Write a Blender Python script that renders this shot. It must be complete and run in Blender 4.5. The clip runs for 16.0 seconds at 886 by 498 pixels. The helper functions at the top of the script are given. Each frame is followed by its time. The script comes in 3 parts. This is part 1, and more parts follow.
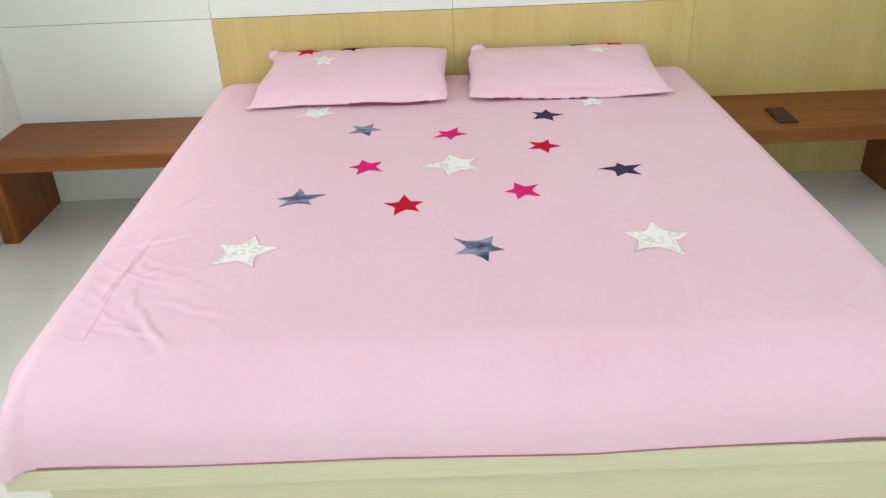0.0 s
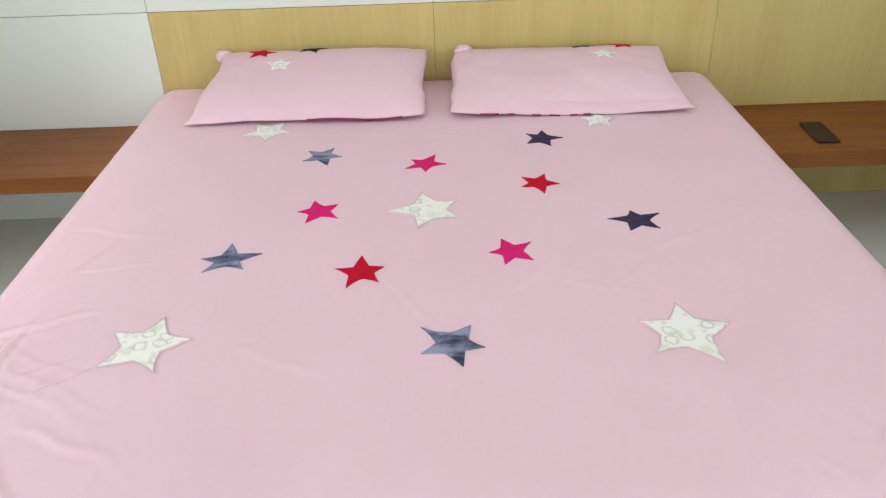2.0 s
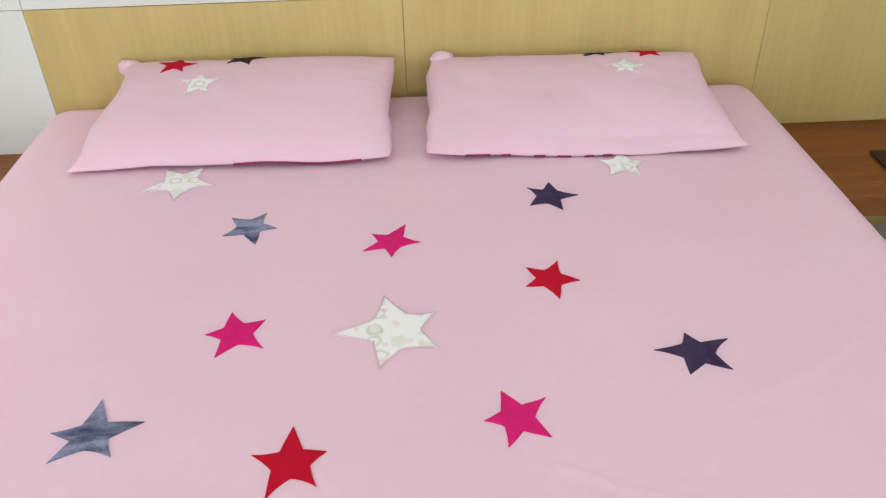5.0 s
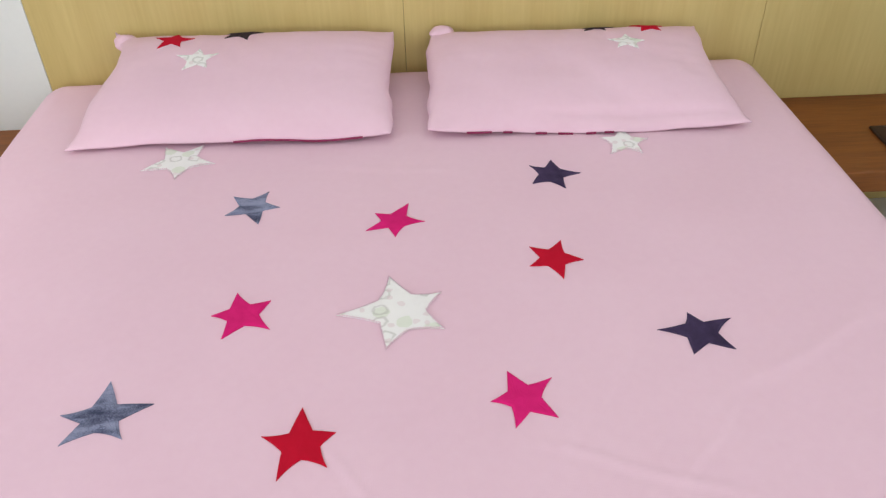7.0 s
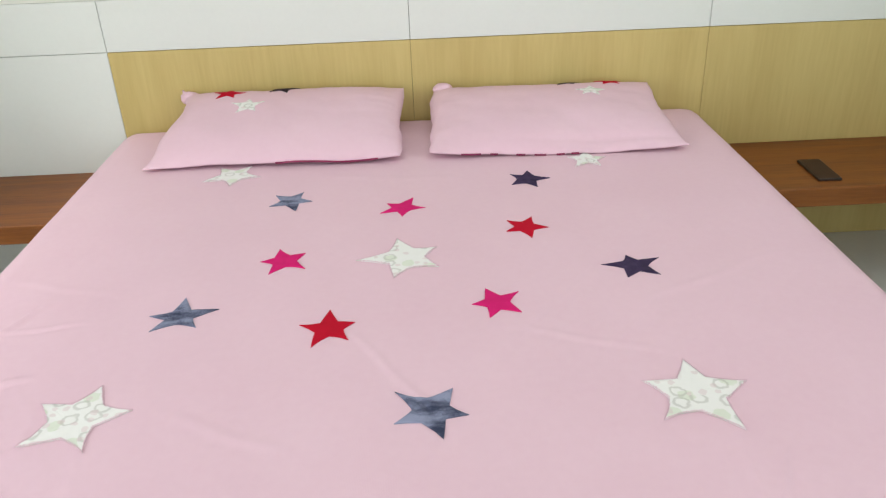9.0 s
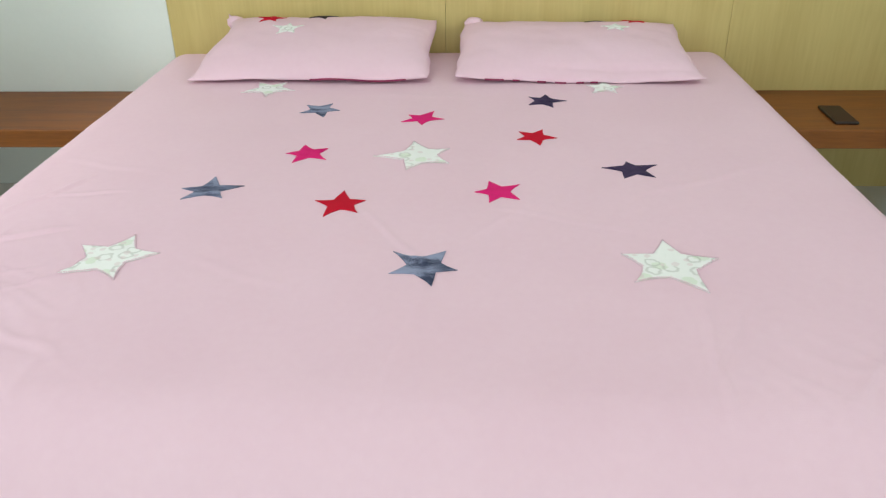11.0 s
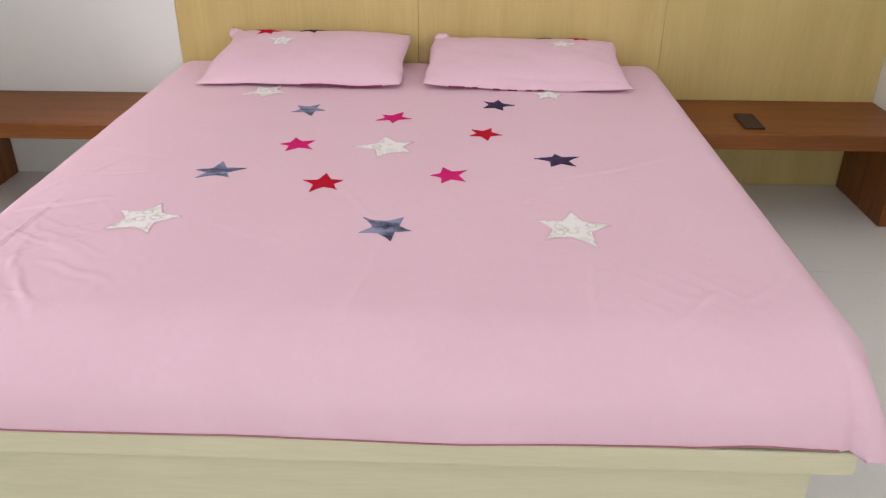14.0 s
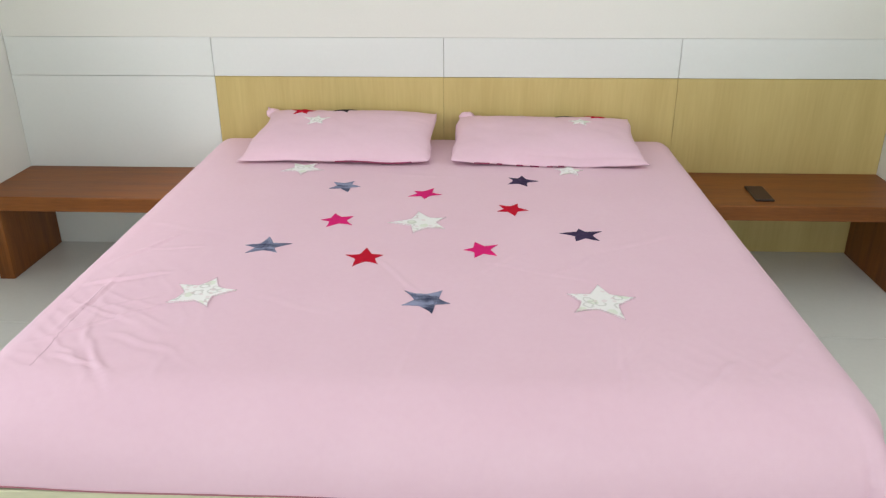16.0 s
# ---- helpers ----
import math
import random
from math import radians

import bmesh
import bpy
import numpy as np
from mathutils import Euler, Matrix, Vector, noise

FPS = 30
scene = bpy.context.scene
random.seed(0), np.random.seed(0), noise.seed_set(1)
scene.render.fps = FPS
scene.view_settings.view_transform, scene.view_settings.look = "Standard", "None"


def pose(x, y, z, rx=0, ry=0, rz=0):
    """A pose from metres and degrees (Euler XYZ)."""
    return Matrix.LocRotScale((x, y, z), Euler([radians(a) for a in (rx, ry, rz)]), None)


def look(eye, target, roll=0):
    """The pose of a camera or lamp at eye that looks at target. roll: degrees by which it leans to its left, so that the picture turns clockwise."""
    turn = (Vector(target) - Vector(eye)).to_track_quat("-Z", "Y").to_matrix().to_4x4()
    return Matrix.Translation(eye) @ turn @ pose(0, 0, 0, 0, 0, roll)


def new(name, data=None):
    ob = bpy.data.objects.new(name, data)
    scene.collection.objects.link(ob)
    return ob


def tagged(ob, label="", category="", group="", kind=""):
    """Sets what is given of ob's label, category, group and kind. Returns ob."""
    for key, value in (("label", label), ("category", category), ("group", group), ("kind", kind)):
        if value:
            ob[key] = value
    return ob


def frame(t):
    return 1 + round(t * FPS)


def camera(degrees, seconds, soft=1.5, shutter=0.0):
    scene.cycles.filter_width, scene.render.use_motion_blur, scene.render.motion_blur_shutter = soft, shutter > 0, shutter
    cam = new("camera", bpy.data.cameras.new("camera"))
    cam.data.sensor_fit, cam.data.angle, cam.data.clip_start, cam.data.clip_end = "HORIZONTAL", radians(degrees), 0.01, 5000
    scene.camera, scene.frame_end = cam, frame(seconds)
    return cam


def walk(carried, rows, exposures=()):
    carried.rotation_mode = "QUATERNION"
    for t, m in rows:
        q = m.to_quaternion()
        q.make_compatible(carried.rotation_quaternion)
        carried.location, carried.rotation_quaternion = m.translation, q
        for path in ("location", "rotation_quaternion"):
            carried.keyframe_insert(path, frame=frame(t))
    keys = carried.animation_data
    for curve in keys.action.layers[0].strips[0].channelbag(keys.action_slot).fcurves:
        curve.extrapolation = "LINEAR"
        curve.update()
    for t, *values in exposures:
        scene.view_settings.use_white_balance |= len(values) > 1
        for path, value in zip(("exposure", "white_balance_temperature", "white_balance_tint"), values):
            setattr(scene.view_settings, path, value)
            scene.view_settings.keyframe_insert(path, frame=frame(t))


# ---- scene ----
cam = camera(59.0, 16.0, soft=1.3)
PATH = [
    (0, (0.09, 0.011, 1.369), (0.071, 1.769, 0.416), -2.5),
    (0.5, (0.105, 0.08, 1.358), (0.094, 1.837, 0.402), -1.8),
    (1, (0.098, 0.198, 1.358), (0.115, 1.947, 0.388), -1.7),
    (1.5, (0.098, 0.355, 1.36), (0.125, 2.096, 0.375), -2.9),
    (2, (0.152, 0.494, 1.355), (0.141, 2.213, 0.333), -2.1),
    (2.5, (0.19, 0.608, 1.343), (0.152, 2.326, 0.32), -1.1),
    (3, (0.159, 0.718, 1.316), (0.15, 2.4, 0.233), -0.6),
    (3.5, (0.104, 0.828, 1.323), (0.176, 2.484, 0.204), -1.5),
    (4, (0.098, 0.916, 1.331), (0.165, 2.551, 0.181), -1.8),
    (4.5, (0.149, 1.053, 1.331), (0.197, 2.697, 0.192), -1.9),
    (4.7, (0.171, 1.098, 1.329), (0.211, 2.745, 0.196), -1.8),
    (6.8, (0.168, 1.175, 1.351), (0.201, 2.771, 0.145), -1.5),
    (7, (0.151, 1.136, 1.348), (0.205, 2.733, 0.146), -1.5),
    (7.5, (0.112, 1.024, 1.341), (0.192, 2.618, 0.136), -1.8),
    (8, (0.113, 0.9, 1.337), (0.149, 2.528, 0.175), -3.4),
    (8.5, (0.138, 0.762, 1.317), (0.171, 2.554, 0.431), -3.8),
    (9, (0.168, 0.639, 1.28), (0.197, 2.415, 0.36), -2.3),
    (9.2, (0.266, 0.443, 1.254), (0.24, 2.219, 0.336), -0.9),
    (11.3, (0.246, 0.446, 1.162), (0.142, 2.198, 0.202), -1.4),
    (11.5, (0.247, 0.4, 1.176), (0.14, 2.147, 0.207), -1.8),
    (12, (0.257, 0.284, 1.199), (0.17, 2.021, 0.213), -1.9),
    (12.5, (0.292, 0.205, 1.218), (0.175, 1.944, 0.236), -1.7),
    (13, (0.35, 0.149, 1.238), (0.179, 1.911, 0.308), -0.7),
    (13.5, (0.362, 0.116, 1.26), (0.222, 1.879, 0.325), -1.6),
    (14, (0.334, 0.053, 1.273), (0.272, 1.822, 0.341), 0.2),
    (14.5, (0.288, -0.001, 1.309), (0.234, 1.768, 0.379), -0.4),
    (15, (0.274, -0.035, 1.337), (0.188, 1.767, 0.475), -1.4),
    (15.5, (0.279, -0.056, 1.354), (0.187, 1.767, 0.536), -0.6),
    (16, (0.27, -0.057, 1.361), (0.186, 1.776, 0.566), -0.2),
]
EXPOSURES = [
    (0.0, 0.06, 6500, 9), (1.5, 0.01, 6500, 5), (3.0, -0.01, 6500, 9), (4.0, -0.01, 6500, 9), (4.7, -0.01, 6500, 10), (7.0, -0.04, 6450, 13), (8.0, -0.04, 6500, 10), (8.5, 0.0, 6550, 6), (9.2, -0.01, 6550, 6),
    (11.3, -0.05, 6350, -2), (11.5, -0.06, 6350, -1), (12.0, -0.06, 6400, 14), (12.5, -0.04, 6400, 16), (13.0, -0.11, 6550, 18), (13.5, -0.14, 6650, 17), (14.0, -0.23, 6800, 22), (14.5, -0.33, 6900, 27),
    (15.0, -0.21, 6650, 20), (16.0, -0.08, 6500, 10),
]
walk(cam, [(t, look(eye, target, roll)) for t, eye, target, roll in PATH], EXPOSURES)

# ---- light: daylight through a side window, plus added fill from east and behind ----
WALL_Y, LEFT_X, RIGHT_X, BACK_Y, CEILING_Z, FLOOR_Z = 3.05, -1.62, 1.888, -1.9, 2.75, 0.022
world = bpy.data.worlds.new("daylight")
scene.world = world
world.use_nodes = True
wn = world.node_tree.nodes
sky = wn.new("ShaderNodeTexSky")
sky.sky_type, sky.sun_disc = "NISHITA", False
sky.sun_elevation, sky.sun_rotation = radians(48), radians(230)
wn["Background"].inputs[1].default_value = 0.12
world.node_tree.links.new(sky.outputs[0], wn["Background"].inputs[0])


def window_light(name, place, target, wide, high, watts, tint):
    data = bpy.data.lights.new(name, "AREA")
    data.shape, data.size, data.size_y, data.energy, data.color = "RECTANGLE", wide, high, watts, tint
    ob = new(name, data)
    ob.matrix_world = look(place, target)
    return ob


window_light("window_daylight", (LEFT_X - 0.06, 1.3, 1.4), (0.5, 1.3, 2.2), 1.6, 1.4, 18.5, (1.0, 0.99, 0.98))
# Fill for the right side, set in an added east window out of view.
window_light("east_fill_light", (RIGHT_X + 0.06, 1.6, 1.7), (0.5, 1.7, 2.3), 1.8, 1.1, 15.0, (1.0, 0.99, 0.98))
# Broad soft fill from behind, aimed at the ceiling; this window is added.
window_light("rear_fill_light", (0.2, BACK_Y - 0.06, 1.7), (0.2, 2.0, 3.6), 2.5, 1.5, 45, (1.0, 0.99, 0.98))
sun = new("sun", bpy.data.lights.new("sun", "SUN"))
sun.data.energy, sun.data.angle, sun.data.color = 1.0, radians(12), (1.0, 0.96, 0.9)
sun.matrix_world = look((-4, -5, 6), (0, 0, 0))

# ---- materials ----


def material(name, colour, rough, second=None, scale=6.0, fine=180.0, bump=0.15, depth=0.002, stretch=(1, 1, 1), metal=0.0, sheen=0.0, vary=0.0, spec=0.5):
    """Two scales of variation between colour and second, with a fine relief."""
    m = bpy.data.materials.new(name)
    m.use_nodes = True
    n, l = m.node_tree.nodes, m.node_tree.links
    b = n["Principled BSDF"]
    b.inputs["Metallic"].default_value = metal
    b.inputs["Specular IOR Level"].default_value = spec
    if sheen:
        b.inputs["Sheen Weight"].default_value, b.inputs["Sheen Roughness"].default_value = sheen, 0.5
    second = second or tuple(c * 0.88 for c in colour)
    co, mp = n.new("ShaderNodeTexCoord"), n.new("ShaderNodeMapping")
    mp.inputs["Scale"].default_value = stretch
    l.new(co.outputs["Object"], mp.inputs["Vector"])
    big, small = n.new("ShaderNodeTexNoise"), n.new("ShaderNodeTexNoise")
    big.inputs["Scale"].default_value, big.inputs["Detail"].default_value = scale, 4
    small.inputs["Scale"].default_value, small.inputs["Detail"].default_value = fine, 3
    for t in (big, small):
        l.new(mp.outputs[0], t.inputs["Vector"])
    add = n.new("ShaderNodeMath")
    add.operation = "MULTIPLY_ADD"
    add.inputs[1].default_value, add.inputs[2].default_value = 0.45, 0.0
    l.new(small.outputs[0], add.inputs[0])
    half = n.new("ShaderNodeMath")
    half.operation = "MULTIPLY_ADD"
    half.inputs[1].default_value = 0.75
    l.new(big.outputs[0], half.inputs[0])
    l.new(add.outputs[0], half.inputs[2])
    ramp = n.new("ShaderNodeValToRGB")
    ramp.color_ramp.elements[0].position, ramp.color_ramp.elements[1].position = 0.38, 0.8
    ramp.color_ramp.elements[0].color, ramp.color_ramp.elements[1].color = (*second, 1), (*colour, 1)
    l.new(half.outputs[0], ramp.inputs[0])
    out = ramp.outputs[0]
    if vary:
        info, hsv = n.new("ShaderNodeObjectInfo"), n.new("ShaderNodeHueSaturation")
        rng = n.new("ShaderNodeMapRange")
        rng.inputs["To Min"].default_value, rng.inputs["To Max"].default_value = 1 - vary, 1 + vary
        l.new(info.outputs["Random"], rng.inputs["Value"])
        l.new(rng.outputs[0], hsv.inputs["Value"])
        l.new(out, hsv.inputs["Color"])
        out = hsv.outputs[0]
    l.new(out, b.inputs["Base Color"])
    rr = n.new("ShaderNodeMapRange")
    rr.inputs["To Min"].default_value, rr.inputs["To Max"].default_value = rough * 0.85, min(1, rough * 1.15)
    l.new(big.outputs[0], rr.inputs["Value"])
    l.new(rr.outputs[0], b.inputs["Roughness"])
    bp = n.new("ShaderNodeBump")
    bp.inputs["Strength"].default_value, bp.inputs["Distance"].default_value = bump, depth
    l.new(half.outputs[0], bp.inputs["Height"])
    l.new(bp.outputs[0], b.inputs["Normal"])
    return m


def weave(name, colour, second, threads=900.0, scale=5.0, bump=0.08, rough=0.9, spec=0.12):
    """Woven cotton: crossed threads over soft unevenness of the dye."""
    m = material(name, colour, rough, second, scale, 60.0, 0.1, 0.002, spec=spec)
    n, l = m.node_tree.nodes, m.node_tree.links
    co = n["Texture Coordinate"]
    waves = []
    for axis in "XY":
        w = n.new("ShaderNodeTexWave")
        w.bands_direction = axis
        w.inputs["Scale"].default_value, w.inputs["Distortion"].default_value = threads / 6.3, 1.5
        l.new(co.outputs["Object"], w.inputs["Vector"])
        waves.append(w)
    mul = n.new("ShaderNodeMath")
    mul.operation = "ADD"
    l.new(waves[0].outputs["Fac"], mul.inputs[0])
    l.new(waves[1].outputs["Fac"], mul.inputs[1])
    bp = n.new("ShaderNodeBump")
    bp.inputs["Strength"].default_value, bp.inputs["Distance"].default_value = bump, 0.0004
    l.new(mul.outputs[0], bp.inputs["Height"])
    l.new(n["Bump"].outputs[0], bp.inputs["Normal"])
    l.new(bp.outputs[0], n["Principled BSDF"].inputs["Normal"])
    return m


def washed(name, light, dark):
    """Streaked denim wash; the shade of its folds is put into the colour."""
    m = weave(name, light, dark, bump=0.2)
    n = m.node_tree.nodes
    n["Mapping"].inputs["Scale"].default_value = (9.0, 26.0, 9.0)
    n["Mapping"].inputs["Rotation"].default_value = (0, 0, -0.35)
    n["Noise Texture"].inputs["Scale"].default_value, n["Noise Texture"].inputs["Detail"].default_value = 1.4, 3
    e = n["Color Ramp"].color_ramp.elements
    e[0].position, e[1].position = 0.5, 0.65
    return m


def printed(name, ground):
    """White cotton printed with grey rings and pale green and pink spots."""
    m = weave(name, ground, tuple(c * 0.96 for c in ground))
    n, l = m.node_tree.nodes, m.node_tree.links
    co, ramp = n["Texture Coordinate"], n["Color Ramp"]
    bend = n.new("ShaderNodeTexNoise")
    bend.inputs["Scale"].default_value = 70
    l.new(co.outputs["Object"], bend.inputs["Vector"])
    warp = n.new("ShaderNodeVectorMath")
    warp.operation = "MULTIPLY_ADD"
    warp.inputs[1].default_value = (0.012, 0.012, 0.012)
    l.new(bend.outputs["Color"], warp.inputs[0])
    l.new(co.outputs["Object"], warp.inputs[2])
    last = ramp.outputs[0]
    # cells a second, ring from and to (from 0: a filled spot), share of cells left bare, dye, shift
    for scale, low, high, bare, tone, at in ((26, 0.0, 0.34, 0.55, (0.60, 0.70, 0.50, 1), 3.7), (27, 0.24, 0.36, 0.35, (0.42, 0.42, 0.38, 1), 0.0), (48, 0.0, 0.26, 0.6, (0.72, 0.58, 0.60, 1), 8.1)):
        sh = n.new("ShaderNodeMapping")
        sh.inputs["Location"].default_value = (at, at, 0)
        v = n.new("ShaderNodeTexVoronoi")
        v.voronoi_dimensions = "2D"
        v.inputs["Scale"].default_value, v.inputs["Randomness"].default_value = scale, 0.7
        l.new(warp.outputs[0], sh.inputs["Vector"])
        l.new(sh.outputs[0], v.inputs["Vector"])
        r = n.new("ShaderNodeValToRGB")
        e = r.color_ramp.elements
        e[0].position, e[0].color = high - 0.03, (0.42, 0.42, 0.42, 1)
        e[1].position, e[1].color = high + 0.03, (0, 0, 0, 1)
        if low:
            for at_edge, value in ((low - 0.03, 0.0), (low + 0.03, 0.42)):
                e.new(at_edge).color = (value, value, value, 1)
        pick = n.new("ShaderNodeMath")
        pick.operation = "GREATER_THAN"
        pick.inputs[1].default_value = bare
        sep = n.new("ShaderNodeSeparateColor")
        l.new(v.outputs["Color"], sep.inputs[0])
        l.new(sep.outputs[0], pick.inputs[0])
        both = n.new("ShaderNodeMath")
        both.operation = "MULTIPLY"
        l.new(v.outputs["Distance"], r.inputs[0])
        l.new(r.outputs[0], both.inputs[0])
        l.new(pick.outputs[0], both.inputs[1])
        mix = n.new("ShaderNodeMix")
        mix.data_type = "RGBA"
        l.new(both.outputs[0], mix.inputs["Factor"])
        l.new(last, mix.inputs["A"])
        mix.inputs["B"].default_value = tone
        last = mix.outputs["Result"]
    l.new(last, n["Principled BSDF"].inputs["Base Color"])
    return m


PINK = weave("pink_cotton", (0.82, 0.575, 0.675), (0.79, 0.54, 0.64), rough=0.52, spec=0.5)
RED = weave("red_cotton", (0.56, 0.006, 0.03), (0.47, 0.004, 0.022))
HOT = weave("hot_pink_cotton", (0.74, 0.02, 0.20), (0.6, 0.012, 0.14), scale=14)
DENIM = washed("fold_shaded_denim", (0.29, 0.315, 0.45), (0.042, 0.05, 0.095))
NAVY = weave("dark_denim", (0.075, 0.05, 0.115), (0.032, 0.022, 0.055), scale=18, bump=0.2)
BLACK = weave("black_cotton", (0.05, 0.035, 0.04), (0.03, 0.02, 0.025))
PRINT = printed("printed_white_cotton", (0.90, 0.90, 0.88))
STITCH = weave("maroon_thread", (0.32, 0.05, 0.12), (0.24, 0.03, 0.08))
EDGE_THREAD = weave("mauve_thread", (0.80, 0.60, 0.68), (0.70, 0.50, 0.58))
PIPING = weave("maroon_piping", (0.48, 0.22, 0.25), (0.36, 0.15, 0.18))
MATTRESS = weave("mattress_ticking", (0.75, 0.72, 0.68), (0.65, 0.62, 0.58))
VENEER = material("light_oak_veneer", (0.64, 0.515, 0.205), 0.45, (0.55, 0.425, 0.155), 3.0, 26.0, 0.06, 0.001, (5.0, 5.0, 0.35), vary=0.05)
BASE_WOOD = material("pale_oak_laminate", (0.70, 0.69, 0.48), 0.45, (0.62, 0.61, 0.41), 5.0, 40.0, 0.12, 0.001, (0.35, 5.0, 5.0))
WALNUT = material("dark_stained_wood", (0.30, 0.105, 0.024), 0.45, (0.16, 0.052, 0.012), 5.0, 36.0, 0.25, 0.001, (0.4, 6.0, 6.0), spec=0.3)
WALNUT_UPRIGHT = material("dark_stained_wood_upright", (0.30, 0.105, 0.024), 0.45, (0.16, 0.052, 0.012), 5.0, 36.0, 0.25, 0.001, (6.0, 6.0, 0.4), spec=0.3)
WHITE_PANEL = material("white_laminate", (0.775, 0.815, 0.785), 0.35, (0.75, 0.79, 0.76), 1.6, 90.0, 0.05, 0.0006)
PAINT = material("white_wall_paint", (0.785, 0.80, 0.745), 0.75, (0.755, 0.77, 0.715), 1.4, 160.0, 0.12, 0.001)
CEILING_PAINT = material("ceiling_paint", (0.82, 0.82, 0.80), 0.85, (0.79, 0.79, 0.77), 1.2, 140.0, 0.1, 0.001)
TILE = material("white_vitrified_tile", (0.84, 0.86, 0.83), 0.2, (0.80, 0.82, 0.79), 2.2, 60.0, 0.02, 0.0005, vary=0.015)
GROUT = material("grey_grout", (0.34, 0.34, 0.32), 0.9, (0.27, 0.27, 0.25), 8.0, 200.0)
GAP = material("dark_joint", (0.06, 0.055, 0.045), 0.9)
PHONE_SKIN = material("dark_brown_plastic", (0.035, 0.022, 0.018), 0.3, (0.028, 0.018, 0.014), 12.0, 300.0, 0.05, 0.0003)
PHONE_GLASS = material("brown_phone_back", (0.045, 0.018, 0.010), 0.5, (0.03, 0.012, 0.008), 5.0, 80.0, 0.01, 0.0002, spec=0.3)
FRAME_WHITE = material("white_window_paint", (0.78, 0.78, 0.75), 0.4, (0.74, 0.74, 0.71), 3.0, 120.0)

# ---- small tools ----


def mesh_from(name, bm, mat):
    me = bpy.data.meshes.new(name)
    bm.normal_update()
    bm.to_mesh(me)
    bm.free()
    me.materials.append(mat)
    return me


def part(name, bm, mat, parent=None, label="", smooth=False):
    me = mesh_from(name, bm, mat)
    if smooth:
        me.polygons.foreach_set("use_smooth", [True] * len(me.polygons))
    ob = new(name, me)
    if parent is not None:
        ob.parent = parent
    return tagged(ob, label)


def block(x0, x1, y0, y1, z0, z1, bevel=0.0, segments=2, bm=None):
    """A box with rounded edges."""
    own = bmesh.new()
    bmesh.ops.create_cube(own, size=1)
    for v in own.verts:
        v.co = Vector(((x0 + x1) / 2 + v.co.x * (x1 - x0), (y0 + y1) / 2 + v.co.y * (y1 - y0), (z0 + z1) / 2 + v.co.z * (z1 - z0)))
    if bevel:
        bmesh.ops.bevel(own, geom=list(own.edges), offset=bevel, segments=segments, affect="EDGES", profile=0.6)
    if bm is None:
        return own
    temp = bpy.data.meshes.new("temp")
    own.to_mesh(temp)
    own.free()
    bm.from_mesh(temp)
    bpy.data.meshes.remove(temp)
    return bm


def thing(name, label, category, group="", kind="", at=(0, 0, 0)):
    ob = new(name)
    ob.location = at
    return tagged(ob, label, category, group, kind)


def structure(name, bm, mat, label):
    return tagged(part(name, bm, mat), label, "", "", "structure")


# ---- the room ----
T = 0.12
structure("wall_north", block(LEFT_X - T, RIGHT_X + T, WALL_Y + 0.015, WALL_Y + 0.015 + T, 0, CEILING_Z), PAINT, "off-white painted wall behind the bed")


def wall_with_opening(name, along, fixed, thick, a0, a1, o0, o1, z0, z1, label):
    """A wall of four blocks round a window opening; along: the axis it runs in."""
    bm = bmesh.new()
    for p0, p1, q0, q1 in ((a0, o0, 0, CEILING_Z), (o1, a1, 0, CEILING_Z), (o0, o1, 0, z0), (o0, o1, z1, CEILING_Z)):
        if along == "y":
            block(fixed, fixed + thick, p0, p1, q0, q1, bm=bm)
        else:
            block(p0, p1, fixed, fixed + thick, q0, q1, bm=bm)
    return structure(name, bm, PAINT, label)


wall_with_opening("wall_west", "y", LEFT_X - T, T, BACK_Y - T, WALL_Y + 0.015, 0.45, 2.15, 0.65, 2.15, "off-white painted side wall with an unseen window opening")
# The east opening is added to hold the fill lamp.
wall_with_opening("wall_east", "y", RIGHT_X, T, BACK_Y - T, WALL_Y + 0.015, 0.65, 2.55, 1.1, 2.3, "off-white painted side wall with an unseen window opening")
# Opening behind the camera, added for the rear fill lamp.
wall_with_opening("wall_south", "x", BACK_Y - T, T, LEFT_X, RIGHT_X, -1.15, 1.55, 0.85, 2.55, "off-white painted wall with an added opening for fill light")
structure("ceiling", block(LEFT_X - T, RIGHT_X + T, BACK_Y - T, WALL_Y + 0.015 + T, CEILING_Z, CEILING_Z + T), CEILING_PAINT, "plain white ceiling")


def window_frame_in(name, along, centre, a0, a1, z0, z1):
    w = tagged(new(name), "unseen white window frame without glazing bars", "window", "", "structure")
    for k, (p0, p1, q0, q1) in enumerate(((a0, a1, z0, z0 + 0.05), (a0, a1, z1 - 0.05, z1), (a0, a0 + 0.05, z0 + 0.05, z1 - 0.05), (a1 - 0.05, a1, z0 + 0.05, z1 - 0.05))):
        b = block(centre - 0.02, centre + 0.02, p0, p1, q0, q1, 0.004) if along == "y" else block(p0, p1, centre - 0.02, centre + 0.02, q0, q1, 0.004)
        part("window_frame", b, FRAME_WHITE, w)


window_frame_in("window_1", "y", LEFT_X - 0.03, 0.45, 2.15, 0.65, 2.15)
# Frame of the added east window, never in view.
window_frame_in("added_window_east", "y", RIGHT_X + 0.03, 0.65, 2.55, 1.1, 2.3)
# Frame round the added rear opening, out of view.
window_frame_in("added_window_rear", "x", BACK_Y - 0.03, -1.15, 1.55, 0.85, 2.55)

